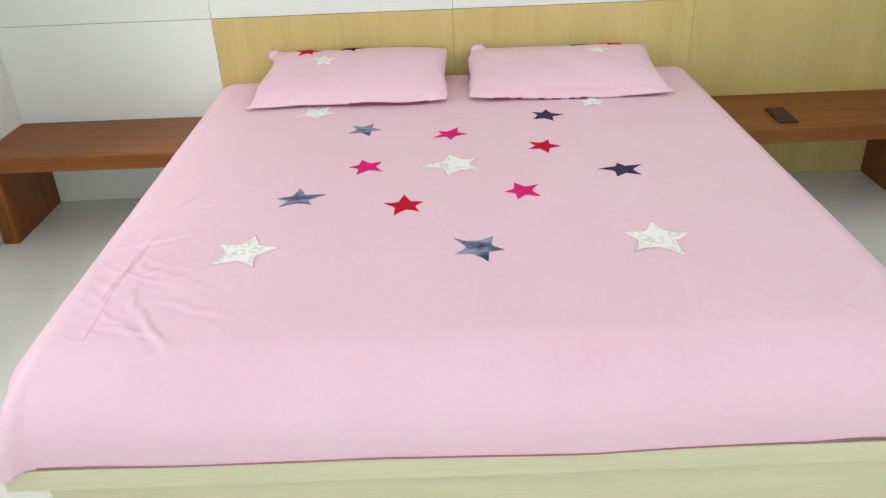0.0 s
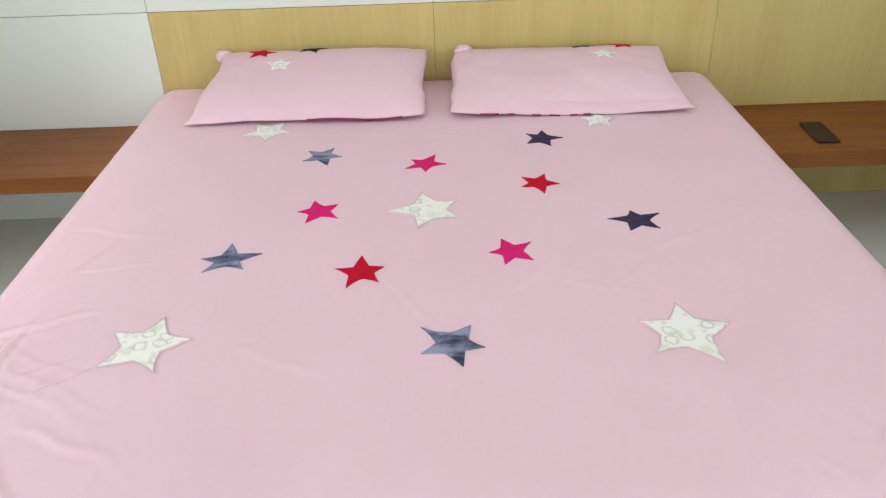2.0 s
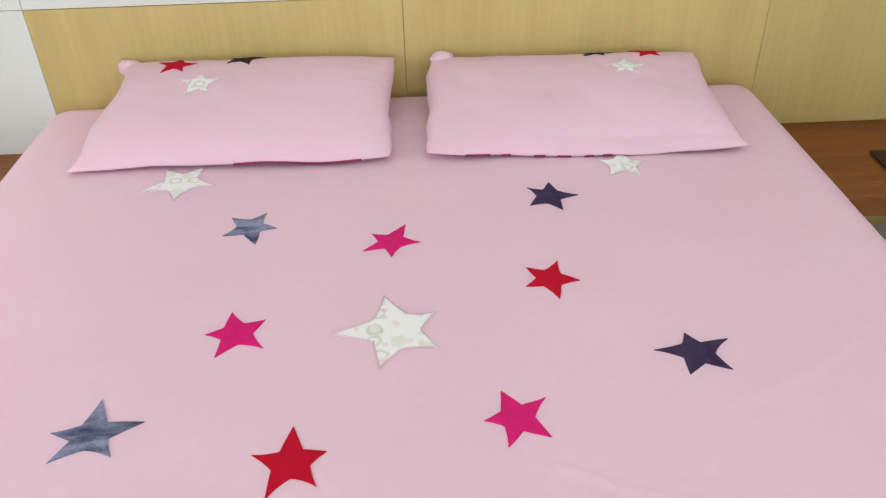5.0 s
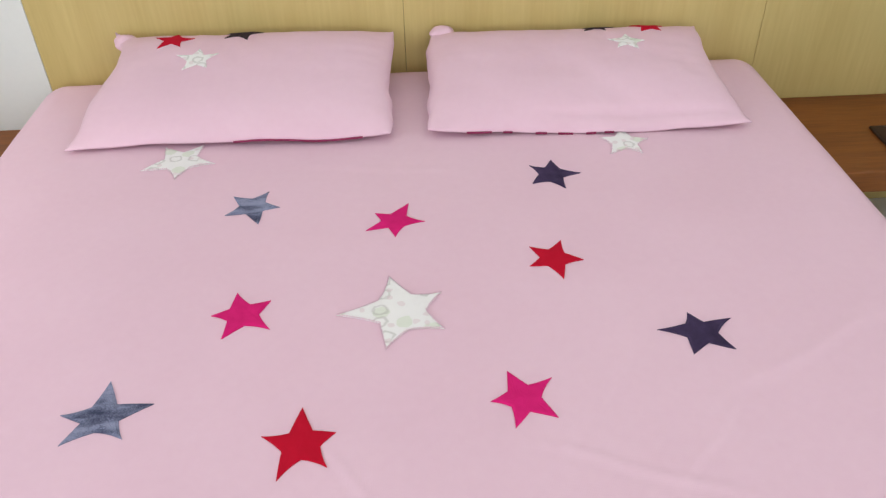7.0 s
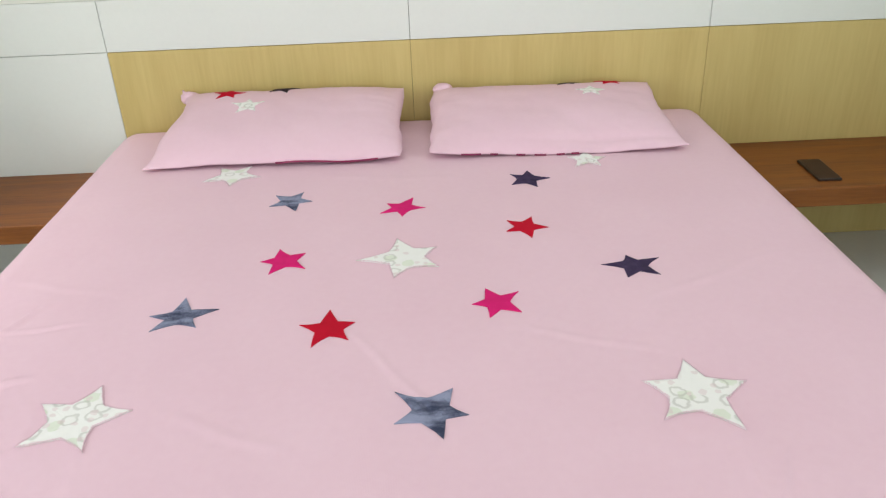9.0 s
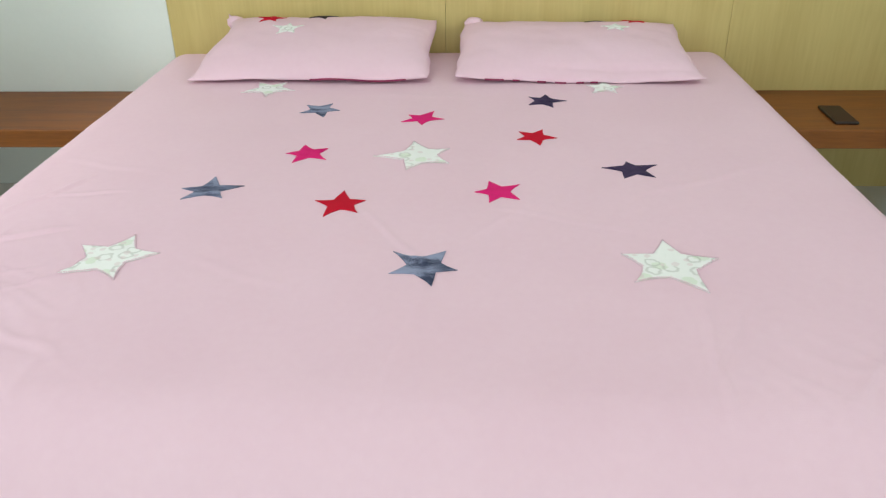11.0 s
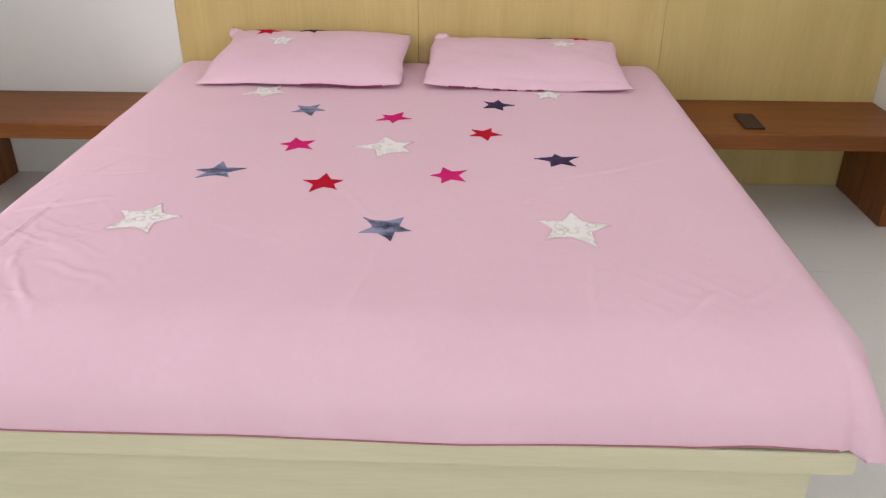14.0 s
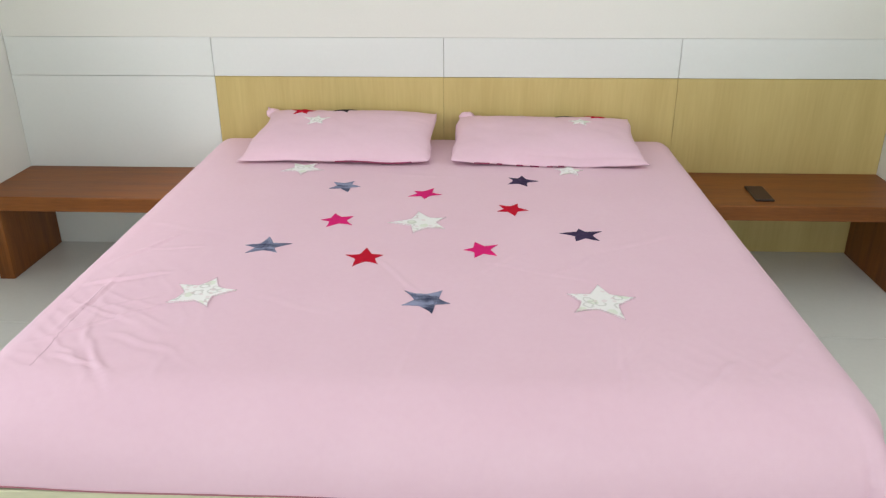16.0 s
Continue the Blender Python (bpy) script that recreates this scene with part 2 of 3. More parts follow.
# Cladding of the wall behind the bed: boards 14 mm thick with open joints.
SEAM_LEFT, SEAM_MID, SEAM_RIGHT, BOARD_TOP, BAND_TOP = -0.785, 0.133, 1.05, 0.753, 0.905
cladding = thing("wall_cladding", "light oak and white boards cladding the wall behind the bed", "wall panelling", kind="structure")
part("backing", block(LEFT_X + 0.002, RIGHT_X - 0.002, WALL_Y + 0.0125, WALL_Y + 0.0148, FLOOR_Z + 0.001, BAND_TOP - 0.004), GAP, cladding, "dark joint between boards")
G = 0.0008
for x0, x1 in ((SEAM_LEFT, SEAM_MID), (SEAM_MID, SEAM_RIGHT), (SEAM_RIGHT, RIGHT_X - 0.001)):
    part("oak_board", block(x0 + 0.0004, x1 - 0.0004, WALL_Y, WALL_Y + 0.012, FLOOR_Z + 0.001, BOARD_TOP - G, 0.001, 1), VENEER, cladding, "light oak veneer board with vertical grain")
part("white_board", block(LEFT_X + 0.001, SEAM_LEFT - G, WALL_Y, WALL_Y + 0.012, FLOOR_Z + 0.001, BOARD_TOP - G, 0.001, 1), WHITE_PANEL, cladding, "white laminate board")
for x0, x1 in ((LEFT_X + 0.001, SEAM_LEFT), (SEAM_LEFT, SEAM_MID), (SEAM_MID, SEAM_RIGHT), (SEAM_RIGHT, RIGHT_X - 0.001)):
    part("white_board", block(x0 + G, x1 - G, WALL_Y, WALL_Y + 0.012, BOARD_TOP + G, BAND_TOP, 0.001, 1), WHITE_PANEL, cladding, "white laminate board")

part("painted_board", block(LEFT_X + 0.001, RIGHT_X - 0.001, WALL_Y + 0.0015, WALL_Y + 0.0148, BAND_TOP + 0.001, CEILING_Z - 0.001), PAINT, cladding, "off-white painted wall face")

# ---- the bed ----
BED_X0, BED_X1, FOOT_Y, HEAD_Y = -0.790, 1.042, 1.095, 3.044
SHEET_BOTTOM, BED_TOP, R = 0.348, 0.5185, 0.075
bed = thing("bed", "low double bed base in pale oak laminate under a mattress", "bed")
part("platform", block(BED_X0 + 0.03, 1.010, FOOT_Y - 0.001, HEAD_Y - 0.004, 0.296, SHEET_BOTTOM - 0.002, 0.004, 3), BASE_WOOD, bed)
part("plinth", block(BED_X0 + 0.085, 0.960, FOOT_Y + 0.036, HEAD_Y - 0.03, FLOOR_Z, 0.296, 0.003, 2), BASE_WOOD, bed)
mattress = part("mattress", block(BED_X0 + 0.09, BED_X1 - 0.03, FOOT_Y + 0.05, HEAD_Y - 0.02, SHEET_BOTTOM, BED_TOP - 0.05, 0.05, 4), MATTRESS)
tagged(mattress, "mattress wrapped in the pink star bedsheet", "mattress")


def ridge(x, y, x0, y0, x1, y1, wide, high):
    """A soft crease from one place of the sheet to another, fading at its ends."""
    dx, dy = x1 - x0, y1 - y0
    long = math.hypot(dx, dy)
    s = ((x - x0) * dx + (y - y0) * dy) / long
    d = ((x - x0) * dy - (y - y0) * dx) / long
    u = s / long
    if u < -0.15 or u > 1.15 or abs(d) > 4 * wide:
        return 0.0
    fade = max(0.0, min(1.0, (u + 0.15) / 0.3)) * max(0.0, min(1.0, (1.15 - u) / 0.3))
    bend = 0.25 * wide * math.sin(9 * s / max(long, 0.1))
    wide *= 0.62
    high *= 0.75 if x0 < -0.35 else 0.9
    q = (d + bend) / wide
    return high * fade * (math.exp(-q * q) - 0.45 * math.exp(-((q - 1.6) ** 2)))


CREASES = (
    (0.02, 1.8, 0.18, 1.55, 0.01, 0.0022), (0.16, 1.52, 0.1, 1.1, 0.011, 0.0014), (0.21, 1.65, 0.5, 2.02, 0.012, 0.0014),
    (-0.44, 1.555, -0.68, 1.37, 0.008, 0.0048), (-0.7, 1.64, -0.53, 1.71, 0.0115, 0.0064), (-0.58, 1.38, -0.44, 1.2, 0.013, 0.0048),
    (-0.67, 1.43, -0.64, 1.68, 0.0101, 0.0048), (-0.61, 1.2, -0.46, 1.09, 0.013, 0.0032), (-0.62, 1.31, -0.5, 1.27, 0.0094, 0.0048),
    (-0.68, 1.53, -0.52, 1.46, 0.008, 0.004), (-0.7, 1.76, -0.58, 1.95, 0.013, 0.004), (-0.5, 1.57, -0.62, 1.51, 0.008, 0.0032),
    (-0.66, 1.85, -0.48, 1.88, 0.0094, 0.0024), (-0.52, 1.4, -0.36, 1.33, 0.0144, 0.0032), (-0.4, 1.22, -0.28, 1.1, 0.0144, 0.0024),
    (0.585, 1.46, 0.565, 1.22, 0.0101, 0.0024), (0.56, 1.29, 0.65, 1.46, 0.0108, 0.0032), (0.66, 1.17, 0.79, 1.32, 0.0144, 0.0048),
    (0.56, 1.07, 0.83, 1.18, 0.0144, 0.0048), (0.6, 1.11, 0.8, 1.2, 0.013, 0.0032), (0.78, 1.17, 1, 1.12, 0.0144, 0.0064),
    (0.84, 1.28, 0.97, 1.42, 0.0158, 0.0032), (0.55, 1.86, 0.85, 2.02, 0.016, 0.0015), (-0.7, 2.05, -0.45, 1.98, 0.016, 0.0012),
    (0.46, 1.72, 0.58, 1.86, 0.01, 0.002), (-0.72, 1.5, -0.745, 1.85, 0.008, 0.0032),
    (0.3, 1.8, 0.55, 1.7, 0.012, 0.0015), (-0.25, 1.6, -0.05, 1.5, 0.016, 0.0015), (-0.1, 2.55, 0.25, 2.5, 0.018, 0.0008),
)


def swell(x, y):
    """How far the sheet's upper side stands over its mean level."""
    h = 0.0025 * noise.noise((x * 1.7, y * 1.7, 0.3)) + 0.0017 * noise.noise((x * 7, y * 7, 4.1)) + 0.0004 * noise.noise((x * 24, y * 17, 9.0))
    for c in CREASES:
        h += ridge(x, y, *c)
    # crumpled cloth near the window-side corner and, less, near the other foot corner
    for cx, cy, reach, high in ((-0.60, 1.45, 0.20, 0.0032), (-0.48, 1.22, 0.16, 0.002), (0.78, 1.22, 0.17, 0.0022)):
        near = math.exp(-((x - cx) ** 2 + (y - cy) ** 2) / reach**2)
        if near > 0.02:
            q = noise.noise(((x - y) * 5 + 1.2 * noise.noise((x * 6, y * 6, 2.0)), (x + y) * 15, cx))
            h += high * near * (max(0.0, 1 - 3.2 * abs(q)) ** 1.5)
    return h


RF = 0.165  # the rim is softer at the foot
CX, CY, HX, HY = (BED_X0 + BED_X1) / 2, (FOOT_Y + RF + HEAD_Y - R) / 2, (BED_X1 - BED_X0) / 2 - R, (HEAD_Y - R - FOOT_Y - RF) / 2


def drop(r):
    return r * math.pi / 2 + BED_TOP - r - SHEET_BOTTOM


def sheet_point(a, b):
    """From a place on the flat cloth to its place over the mattress."""
    ex, ey = max(abs(a) - HX, 0) * (1 if a > 0 else -1), max(abs(b) - HY, 0) * (1 if b > 0 else -1)
    x, y = CX + max(-HX, min(HX, a)), CY + max(-HY, min(HY, b))
    h = swell(CX + a, CY + b) * math.exp(-(max(abs(a) - HX, 0, abs(b) - HY) / 0.09) ** 2)
    side = max(0.0, min(1.0, (-a / HX - 0.6) / 0.4))
    x += 0.03 * side * side * (3 - 2 * side) * max(0.0, min(1.0, (HEAD_Y - 0.1 - y) / 1.85))
    s = math.hypot(ex, ey)
    if s < 1e-9:
        return Vector((x, y, BED_TOP + h))
    nx, ny = ex / s, ey / s
    corner = 4 * (nx * ny) ** 2
    rs = R + (RF - R) * max(0.0, -ny) ** 2
    whole = drop(rs)
    s = min(s, whole)
    th = min(s / rs, math.pi / 2)
    z, up = BED_TOP - rs + rs * math.cos(th) - max(0.0, s - rs * math.pi / 2), math.cos(th)
    ox, oy = R * math.sin(th), (RF if ny < 0 else R) * math.sin(th)
    low = max(0.0, min(1.0, (s - 0.03) / (whole - 0.03)))
    foot = max(0.0, min(1.0, (CY - y) / HY))
    flare = 0.006
    if nx < -0.3:
        flare += 0.02 * foot * math.exp(-((y - 1.4) / 0.4) ** 2)
    if nx > 0.3:
        flare += 0.032 * foot**2
    if ny < -0.3:
        flare += 0.009 * noise.noise((x * 2.2, 7.0, 1.0)) - 0.002
    if corner > 0.02 and ny < 0:
        turn = math.atan2(-ny, abs(nx))
        flare += corner * (0.035 if nx < 0 else 0.0) + 0.03 * math.exp(-((turn - 0.95) / 0.2) ** 2) - 0.022 * math.exp(-((turn - 0.55) / 0.18) ** 2)
    wave = 0.004 * noise.noise(((x + y) * 6, z * 5, 2.2)) * low
    extra = flare * low**1.5 + wave
    if ny > 0:
        extra = min(extra, 0.0) if ny > 0.3 else extra
    hem = (0.006 * noise.noise((x * 3.1, y * 3.1, 5.5)) + 0.007 * math.exp(-(((x - 0.83) / 0.07) ** 2))) * low if ny < 0 else 0.0
    return Vector((x + nx * (ox + extra + h * (1 - up)), min(y + ny * (oy + extra + h * (1 - up)), WALL_Y - 0.003), max(z + h * up + hem, SHEET_BOTTOM + 0.001)))


def steps(half, edge):
    """Even steps over the top, closer ones round the rim and down the side."""
    inner = list(np.linspace(-half, half, int(2 * half / 0.0058)))
    rim = list(np.linspace(half, half + edge, 22))[1:]
    return [-v for v in reversed(rim)] + inner + rim


def build_sheet():
    us, vs = steps(HX, drop(RF)), steps(HY, drop(RF))
    verts = [sheet_point(a, b) for b in vs for a in us]
    w = len(us)
    faces = [(j * w + i, j * w + i + 1, (j + 1) * w + i + 1, (j + 1) * w + i) for j in range(len(vs) - 1) for i in range(w - 1)]
    me = bpy.data.meshes.new("cloth")
    me.from_pydata([v[:] for v in verts], [], faces)
    me.polygons.foreach_set("use_smooth", [True] * len(me.polygons))
    me.materials.append(PINK)
    return me


bedsheet = thing("bedsheet", "pink cotton bedsheet with patchwork stars, smoothed over the mattress", "bedsheet")
cloth = new("cloth", build_sheet())
cloth.parent = bedsheet
tagged(cloth, "plain pink woven cotton")


def star_outline(rot, tips, waist, seed, lean=(0, 0, 0, 0, 0)):
    """A five-pointed star cut by hand: tips of uneven length, slightly bent edges; points round the centre."""
    rng = random.Random(seed)
    points = []
    for k in range(5):
        a = radians(rot + 72 * k + (lean[k] if any(lean) else rng.uniform(-2.5, 2.5)))
        points.append((a, tips[k]))
        nxt = radians(rot + 72 * k + 36 + 0.5 * (lean[k] + lean[(k + 1) % 5]) + rng.uniform(-4, 4))
        points.append((nxt, waist * sum(tips) / 5 * rng.uniform(0.92, 1.08)))
    out = []
    for (a0, r0), (a1, r1) in zip(points, points[1:] + points[:1]):
        if a1 < a0:
            a1 += 2 * math.pi
        p0, p1 = Vector((r0 * math.cos(a0), r0 * math.sin(a0))), Vector((r1 * math.cos(a1), r1 * math.sin(a1)))
        side = Vector((-(p1 - p0).y, (p1 - p0).x)) * rng.uniform(-0.015, 0.06)
        for u in (0, 0.2, 0.4, 0.6, 0.8):
            out.append(p0.lerp(p1, u) + side * (4 * u * (1 - u)))
    return out


def star_mesh(rot, tips, waist, seed, surface, puff=0.0, thick=0.0012, lean=(0, 0, 0, 0, 0)):
    """A sewn-on star whose rings follow a surface(x, y) -> place and upward way."""
    outline = star_outline(rot, tips, waist, seed, lean)
    n = len(outline)
    bm = bmesh.new()
    rings = []
    for k, (scale, lift) in enumerate(((1.0, -0.0006), (1.0, thick * 0.6), (0.96, thick), (0.82, thick), (0.66, thick), (0.5, thick), (0.34, thick), (0.17, thick))):
        ring = []
        for p in outline:
            q = p * scale
            place, way = surface(q.x, q.y)
            rumple = puff * noise.noise((q.x * 45, q.y * 30, seed * 1.7)) * (1 if scale < 0.95 else 0)
            ring.append(bm.verts.new(place + way * (lift + abs(rumple))))
        rings.append(ring)
    for r0, r1 in zip(rings, rings[1:]):
        for i in range(n):
            bm.faces.new((r0[i], r0[(i + 1) % n], r1[(i + 1) % n], r1[i]))
    place, way = surface(0, 0)
    mid = bm.verts.new(place + way * (thick + 0.5 * puff * 0.3))
    for i in range(n):
        bm.faces.new((rings[-1][i], rings[-1][(i + 1) % n], mid))
    return bm


def zigzag(outline, surface, seed, pitch=0.0042, reach=0.0022, thread=0.0005):
    """A thread sewn to and fro over the edge of a patch."""
    rng = random.Random(seed)
    points = []
    for p0, p1 in zip(outline, outline[1:] + outline[:1]):
        k = max(1, round((p1 - p0).length / (pitch / 2)))
        points += [p0.lerp(p1, i / k) for i in range(k)]
    bm = bmesh.new()
    ends = []
    for k, p in enumerate(points):
        q = p + p.normalized() * (reach if k % 2 else -reach) * rng.uniform(0.4, 1.3)
        ends.append(surface(q.x, q.y)[0] + Vector((0, 0, 0.0010 if k % 2 else 0.0022)))
    for a, b in zip(ends, ends[1:] + ends[:1]):
        way = (b - a).normalized()
        side = way.cross(Vector((0, 0, 1))).normalized() * thread
        up = Vector((0, 0, thread * 1.4))
        rows = [[bm.verts.new(c + o) for o in (side, up, -side)] for c in (a, b)]
        for i in range(3):
            bm.faces.new((rows[0][i], rows[0][(i + 1) % 3], rows[1][(i + 1) % 3], rows[1][i]))
    return bm


def sheet_star(x, y, rot, tips, mat, seed, label, waist=0.46, puff=0.0015, lean=(0, 0, 0, 0, 0)):
    def surface(u, v):
        p = sheet_point(x + u - CX, y + v - CY)
        return p + Vector((0, 0, 0.0008)), Vector((0, 0, 1))

    star = part("star", star_mesh(rot, tips, waist, seed, surface, puff, lean=lean), mat, bedsheet, label)
    if mat is PRINT:
        part("stitching", zigzag(star_outline(rot, tips, waist, seed, lean), surface, seed), EDGE_THREAD, star, "mauve zigzag stitching round the edge")
    return star


WHITE_STAR, BLUE_STAR, NAVY_STAR, RED_STAR, PINK_STAR = "white printed cotton star patch", "washed blue denim star patch", "dark navy denim star patch", "plain red star patch", "hot pink star patch"
sheet_star(-0.388, 1.601, 8, (0.084, 0.084, 0.083, 0.089, 0.087), PRINT, 1, WHITE_STAR, 0.5, lean=(2, 1, -2, -1, 1))
sheet_star(0.561, 1.587, 11, (0.091, 0.087, 0.081, 0.088, 0.099), PRINT, 2, WHITE_STAR, 0.5, lean=(5, 3, -1, -5, -2))
sheet_star(0.111, 2.078, 35, (0.08, 0.093, 0.101, 0.087, 0.084), PRINT, 3, WHITE_STAR, 0.5, lean=(-4, -6, 2, 5, 3))
sheet_star(-0.347, 2.588, 58, (0.076, 0.074, 0.082, 0.076, 0.077), PRINT, 4, WHITE_STAR, 0.5, lean=(1, -3, 2, -1, 2))
sheet_star(0.592, 2.584, 12, (0.054, 0.058, 0.054, 0.06, 0.056), PRINT, 5, WHITE_STAR, 0.5)
sheet_star(0.155, 1.577, 62, (0.064, 0.076, 0.061, 0.068, 0.059), DENIM, 6, BLUE_STAR, 0.45, 0.004, lean=(-6, 3, -1, 7, -3))
sheet_star(-0.304, 1.888, 21, (0.071, 0.067, 0.059, 0.065, 0.059), DENIM, 7, BLUE_STAR, 0.44, 0.005, lean=(-6, 2, 9, -9, 4))
sheet_star(-0.168, 2.400, 66, (0.056, 0.058, 0.056, 0.062, 0.052), DENIM, 8, BLUE_STAR, 0.46, 0.004, lean=(-2, 0, -3, 5, 0))
sheet_star(0.570, 1.994, 27, (0.063, 0.047, 0.065, 0.052, 0.057), NAVY, 9, NAVY_STAR, 0.45, 0.004, lean=(0, 0, 0, -1, 1))
sheet_star(0.418, 2.470, 73, (0.055, 0.054, 0.054, 0.059, 0.058), NAVY, 10, NAVY_STAR, 0.48, 0.003, lean=(10, -7, 0, 0, -3))
sheet_star(-0.022, 1.821, 23, (0.049, 0.065, 0.057, 0.063, 0.056), RED, 11, RED_STAR, 0.45, 0.0012, lean=(-3, -2, -4, 7, 2))
sheet_star(0.377, 2.196, 63, (0.056, 0.051, 0.048, 0.059, 0.052), RED, 12, RED_STAR, 0.46, 0.0014, lean=(4, 1, -3, -1, -1))
sheet_star(0.285, 1.880, 36, (0.058, 0.057, 0.048, 0.055, 0.056), HOT, 13, PINK_STAR, 0.46, 0.003, lean=(4, 1, 3, -2, -6))
sheet_star(-0.140, 2.086, 34, (0.053, 0.059, 0.05, 0.059, 0.061), HOT, 14, PINK_STAR, 0.46, 0.003, lean=(4, 0, 0, -4, 1))
sheet_star(0.102, 2.332, 64, (0.063, 0.046, 0.058, 0.052, 0.057), HOT, 15, PINK_STAR, 0.46, 0.002, lean=(0, 6, 0, -7, 2))


def cord(points, radius, name, mat, label):
    """A thin cord along a row of places."""
    bm = bmesh.new()
    rows = []
    for k, p in enumerate(points):
        way = (points[min(k + 1, len(points) - 1)] - points[max(k - 1, 0)]).normalized()
        side = way.cross(Vector((0, 0, 1))).normalized()
        up = side.cross(way)
        rows.append([bm.verts.new(p + radius * (math.cos(a) * side + math.sin(a) * up)) for a in np.linspace(0, 2 * math.pi, 6, endpoint=False)])
    for r0, r1 in zip(rows, rows[1:]):
        for i in range(6):
            bm.faces.new((r0[i], r0[(i + 1) % 6], r1[(i + 1) % 6], r1[i]))
    for r in (rows[0], rows[-1]):
        bm.faces.new(r)
    return part(name, bm, mat, bedsheet, label, smooth=True)


cord([sheet_point(a, -HY - drop(RF) * 0.992) + Vector((0, -0.0012, 0.0006)) for a in np.linspace(-HX - 0.01, HX + 0.01, 160)], 0.0016, "hem", PIPING, "maroon piped hem at the foot")
cord([sheet_point(-0.653 - CX + 0.003 * noise.noise((y * 5, 1.0, 2.0)), y - CY) + Vector((0, 0, 0.0004)) for y in np.linspace(1.26, 1.62, 80)], 0.0006, "seam", EDGE_THREAD, "sewn seam along the side of the sheet")

# ---- pillows ----
PD = 0.201


def pillow_place(u, v, upper, wide, seed, high):
    """A stuffed pillowcase; u across and v along from -1 to 1. Its outer front corner is drawn out."""
    point = (max(0.0, -u if seed < 3 else u) * max(0.0, -v)) ** 5
    cu, cv = max(0.0, 1 - abs(u) ** 4.5), max(0.0, 1 - abs(v) ** 3.0)
    full = cu**0.5 * cv ** (0.5 if v > 0 else 0.5 + 0.32 * min(1.0, -2 * v))
    pinch = 0.018 * (1 - abs(v) ** 1.5) * abs(u) ** 6
    if seed < 3:
        pinch += 0.03 * max(0.0, -u) ** 6 * math.exp(-(((v - 0.45) / 0.42) ** 2))
    pinch_v = 0.008 * (1 - abs(u) ** 2) * abs(v) ** 6 + 0.004 * noise.noise((u * 3.1 + seed, 2.0, v)) * abs(v) ** 4
    x = u * (wide - pinch - 0.011 * (abs(u) * abs(v)) ** 5 + (0.012 if seed < 3 else 0.018) * point - (0.006 if seed < 3 else 0.03) * (max(0.0, -u) * max(0.0, v)) ** 4)
    y = v * (PD - pinch_v - 0.011 * (abs(u) * abs(v)) ** 5 + 0.018 * point)
    x += 0.007 * noise.noise((v * 3.5, seed * 2.0, 1.0 if u > 0 else 5.0)) * abs(u) ** 10
    if seed > 3:  # the front hem sags forward
        y -= 0.014 * max(0.0, 1 - ((u - 0.25) / 0.7) ** 2) * max(0.0, -v) ** 4
    rest = max(0.0, min(1.0, (v + 1.0) / 0.9))
    z = full * high if upper else (-0.05 if seed < 3 else -0.036) * (cu * cv) ** 0.6 * rest * rest * (3 - 2 * rest)
    soft = 0.008 * noise.noise((x * 5 + seed, y * 5, 1.0 if upper else 7.0)) + 0.004 * noise.noise((x * 16 + seed, y * 13, 3.0)) + 0.003 * noise.noise((x * 30 + seed, y * 8, 6.0)) * abs(v) ** 3 + 0.003 * noise.noise((x * 8 + seed, y * 34, 8.0)) * abs(u) ** 4
    z += soft * (0.15 + full)
    z -= (0.004 if seed < 3 else 0.012) * (1 - u * u) * max(0.0, -v) ** 5
    if seed > 3 and upper:  # a fold that runs along the front hem
        z -= 0.006 * math.exp(-(((v + 0.84 + 0.03 * u) / 0.05) ** 2)) * max(0.0, 1 - ((u - 0.35) / 0.75) ** 2)
    rim = abs(u) ** 8 + abs(v) ** 8
    z += 0.006 * noise.noise((x * 9, y * 9, seed + 2.0)) * min(1, rim)
    z += 0.034 * (max(0.0, -u) * max(0.0, v)) ** 8 + 0.012 * (max(0.0, u) * max(0.0, v)) ** 9
    return Vector((x, y, z))


def build_pillow(wide, seed, high):
    nu, nv = 80, 72
    bm = bmesh.new()
    grids = []
    for upper in (True, False):
        grid = [[bm.verts.new(pillow_place(-1 + 2 * i / nu, -1 + 2 * j / nv, upper, wide, seed, high) + Vector((0, 0, 0.0012 if upper else -0.0012))) for i in range(nu + 1)] for j in range(nv + 1)]
        grids.append(grid)
        for j in range(nv):
            for i in range(nu):
                q = (grid[j][i], grid[j][i + 1], grid[j + 1][i + 1], grid[j + 1][i])
                bm.faces.new(q if upper else q[::-1])
    up, lo = grids
    rim = [(0, i) for i in range(nu)] + [(j, nu) for j in range(nv)] + [(nv, i) for i in range(nu, 0, -1)] + [(j, 0) for j in range(nv, 0, -1)]
    for (j0, i0), (j1, i1) in zip(rim, rim[1:] + rim[:1]):
        bm.faces.new((lo[j0][i0], lo[j1][i1], up[j1][i1], up[j0][i0]))
    return bm


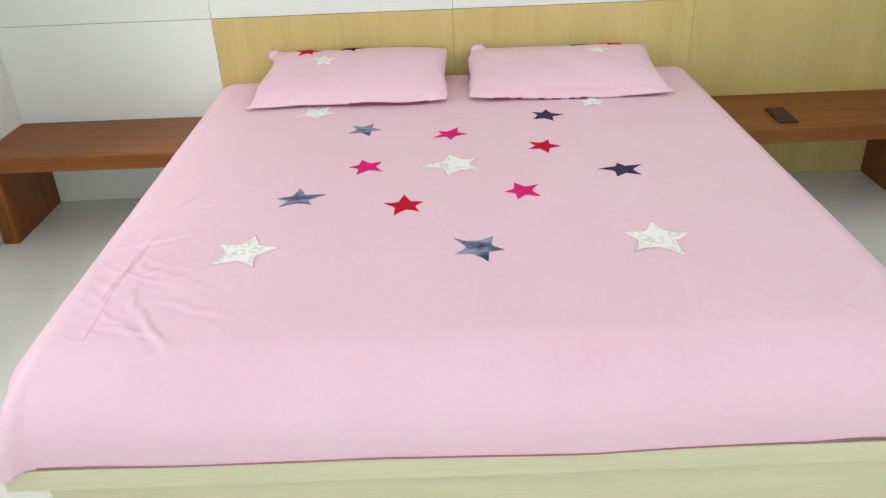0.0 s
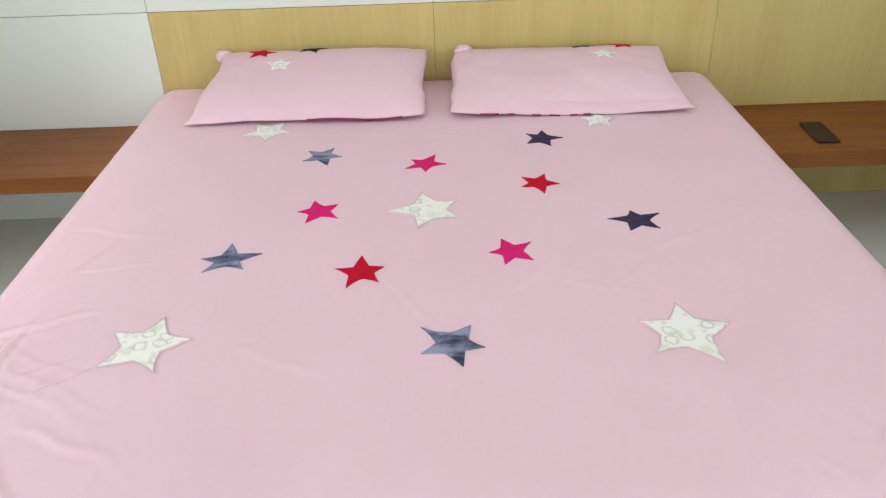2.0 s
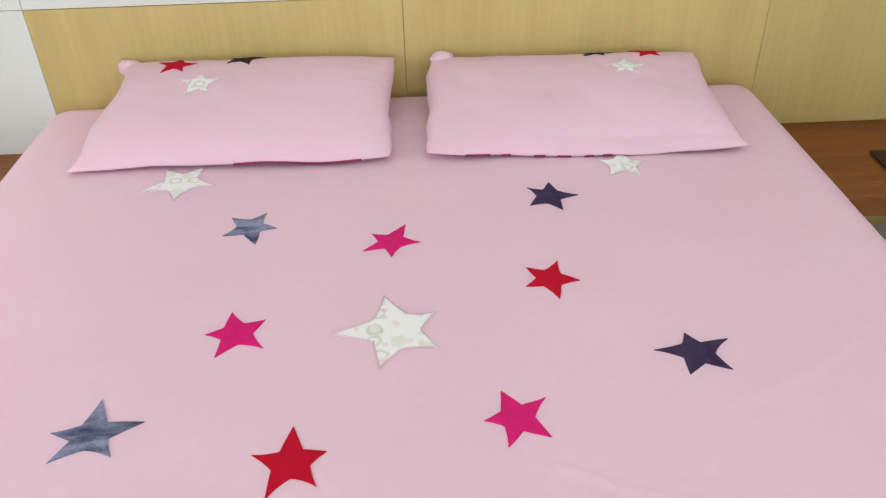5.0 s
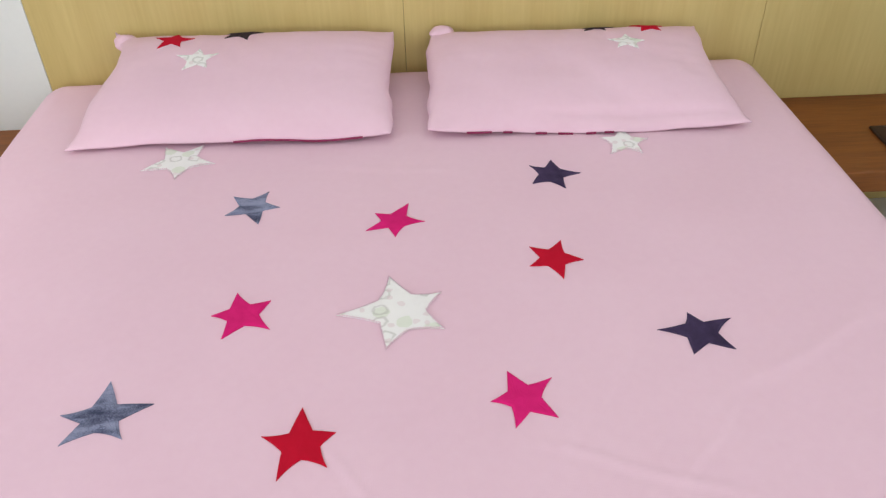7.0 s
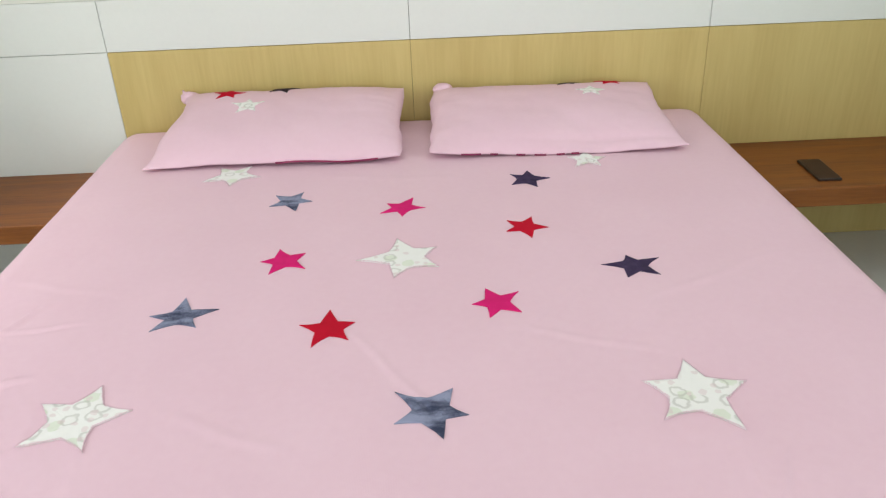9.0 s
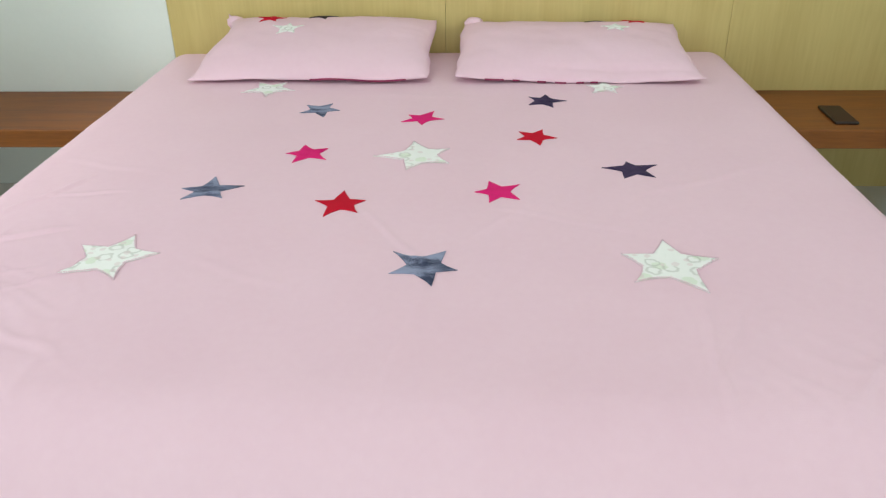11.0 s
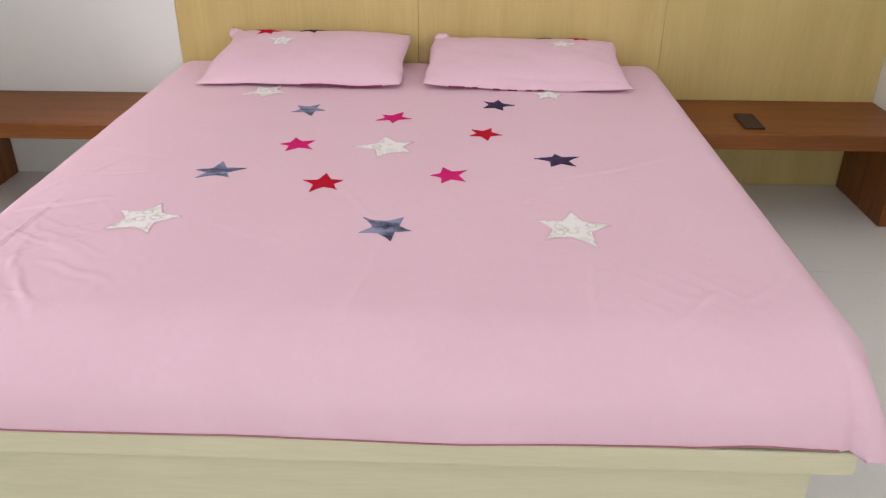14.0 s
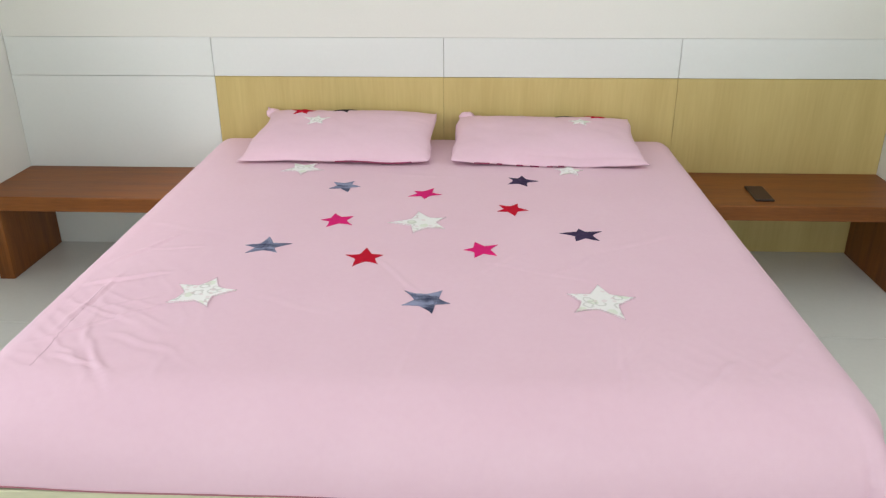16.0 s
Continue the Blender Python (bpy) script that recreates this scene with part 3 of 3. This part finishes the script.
def pillow(m, wide, seed, high, label, stars, hems, ear):
    p = tagged(new("pillow"), label, "pillow", "pillows on the bed")
    p.matrix_world = m
    part("pillowcase", build_pillow(wide, seed, high), PINK, p, smooth=True)
    for k, (u, v, rot, r, mat, name) in enumerate(stars):
        def surface(du, dv, u=u, v=v):
            c = pillow_place(u + du / wide, v + dv / PD, True, wide, seed, high)
            e = 0.02
            a = pillow_place(u + du / wide + e, v + dv / PD, True, wide, seed, high) - c
            b = pillow_place(u + du / wide, v + dv / PD + e, True, wide, seed, high) - c
            n = a.cross(b).normalized()
            return c + n * 0.002, n

        part("star", star_mesh(rot, (r, r * 0.95, r * 1.05, r, r * 0.93), 0.46, 30 + seed + k, surface, 0.001), mat, p, name)
    for u0, u1 in hems:
        bm = bmesh.new()
        n = max(3, int((u1 - u0) * 30))
        rows = []
        for i in range(n + 1):
            c = pillow_place(u0 + (u1 - u0) * i / n, -1, True, wide, seed, high)
            rows.append([bm.verts.new(c + Vector((0, dy, dz))) for dy, dz in ((0.003, 0.0014), (-0.0018, 0.0012), (-0.002, -0.003), (0.003, -0.003))])
        for r0, r1 in zip(rows, rows[1:]):
            for i in range(4):
                bm.faces.new((r0[i], r0[(i + 1) % 4], r1[(i + 1) % 4], r1[i]))
        part("hem", bm, STITCH, p, "maroon edge of the pillowcase opening")
    bm = bmesh.new()
    bmesh.ops.create_icosphere(bm, subdivisions=3, radius=1)
    c = pillow_place(*ear, True, wide, seed, high)
    for v in bm.verts:
        q = v.co * (1 + 0.2 * noise.noise(v.co * 1.4 + Vector((seed, 0, 0))))
        v.co = c + Vector((q.x * 0.029, q.y * 0.02, (-0.012 if seed < 3 else 0.0) + q.z * (0.019 if seed < 3 else 0.016)))
    part("corner", bm, PINK, p, "bunched corner of the pillowcase", smooth=True)
    return p


pillow(pose(-0.240, 2.832, 0.569, 11, 0, -1), 0.352, 1, 0.051, "pink cotton pillow with red, white and black stars, against the headboard",
       ((-0.51, 0.66, 15, 0.05, RED, RED_STAR), (-0.30, 0.21, 20, 0.05, PRINT, WHITE_STAR), (-0.06, 0.84, 5, 0.05, BLACK, "black star patch")), ((0.0, 0.8),), (-0.93, 0.93))
pillow(pose(0.52, 2.828, 0.562, 7.6, 0, -0.5), 0.352, 5, 0.046, "pink cotton pillow with white, black and red stars, against the headboard",
       ((0.39, 0.32, 10, 0.044, PRINT, WHITE_STAR), (0.24, 0.87, 5, 0.046, BLACK, "black star patch"), (0.60, 0.80, 20, 0.044, RED, RED_STAR)),
       ((-0.74, -0.58), (-0.51, -0.45), (-0.31, -0.24), (-0.17, -0.08), (0.0, 0.06), (0.11, 0.17)), (-0.9, 0.97))

# ---- benches beside the bed ----
BENCH_TOP, BENCH_FRONT = 0.373, 2.652


def bench(x0, x1, leg0, leg1, label):
    b = thing("bench", label, "bench", "benches beside the bed", at=((x0 + x1) / 2, (BENCH_FRONT + WALL_Y) / 2, 0))
    off = Vector((-(x0 + x1) / 2, -(BENCH_FRONT + WALL_Y) / 2, 0))
    for name, bm, mat in (
        ("seat_board", block(x0, x1, BENCH_FRONT, WALL_Y - 0.002, BENCH_TOP - 0.058, BENCH_TOP, 0.006, 3), WALNUT),
        ("leg", block(leg0, leg1, BENCH_FRONT + 0.016, WALL_Y - 0.004, FLOOR_Z, BENCH_TOP - 0.058, 0.004, 2), WALNUT_UPRIGHT),
    ):
        bmesh.ops.translate(bm, vec=off, verts=bm.verts)
        part(name, bm, mat, b)
    return b


bench(LEFT_X + 0.002, BED_X0 - 0.012, LEFT_X + 0.006, -1.553, "dark brown wooden bench with a slab leg, beside the bed")
bench(BED_X1 + 0.012, RIGHT_X - 0.002, 1.824, RIGHT_X - 0.004, "dark brown wooden bench with a slab leg, holding a phone")


def smartphone():
    p = thing("smartphone", "dark brown smartphone lying on the wooden bench", "phone", at=(1.331, 2.778, BENCH_TOP))
    p.rotation_euler = (0, 0, radians(-2))
    part("case", block(-0.034, 0.034, -0.079, 0.079, 0.0, 0.0085, 0.0038, 4), PHONE_SKIN, p)
    part("screen", block(-0.031, 0.031, -0.0755, 0.0755, 0.0082, 0.0092, 0.0004, 1), PHONE_GLASS, p)
    bm = bmesh.new()
    bmesh.ops.create_cone(bm, cap_ends=True, segments=20, radius1=0.004, radius2=0.004, depth=0.0008)
    bmesh.ops.translate(bm, vec=(0, 0.07, 0.0094), verts=bm.verts)
    part("camera_lens", bm, PHONE_SKIN, p)


smartphone()

# ---- floor of large tiles ----
floor = structure("floor", block(LEFT_X - T, RIGHT_X + T, BACK_Y - T, WALL_Y + T, -0.1, FLOOR_Z - 0.0035), GROUT, "glossy white vitrified tile floor with thin grey joints")
TILE_X, TILE_Y = 1.2, 1.2
for i in range(-1, 3):
    for j in range(-3, 3):
        x0, y0 = -0.5 + (i - 1) * TILE_X, 2.323 + (j - 1) * TILE_Y
        a0, a1, b0, b1 = max(x0, LEFT_X), min(x0 + TILE_X, RIGHT_X), max(y0, BACK_Y), min(y0 + TILE_Y, WALL_Y + 0.01)
        if a1 - a0 > 0.02 and b1 - b0 > 0.02:
            part("tile", block(a0 + 0.0015, a1 - 0.0015, b0 + 0.0015, b1 - 0.0015, FLOOR_Z - 0.0035, FLOOR_Z, 0.0008, 1), TILE, floor)
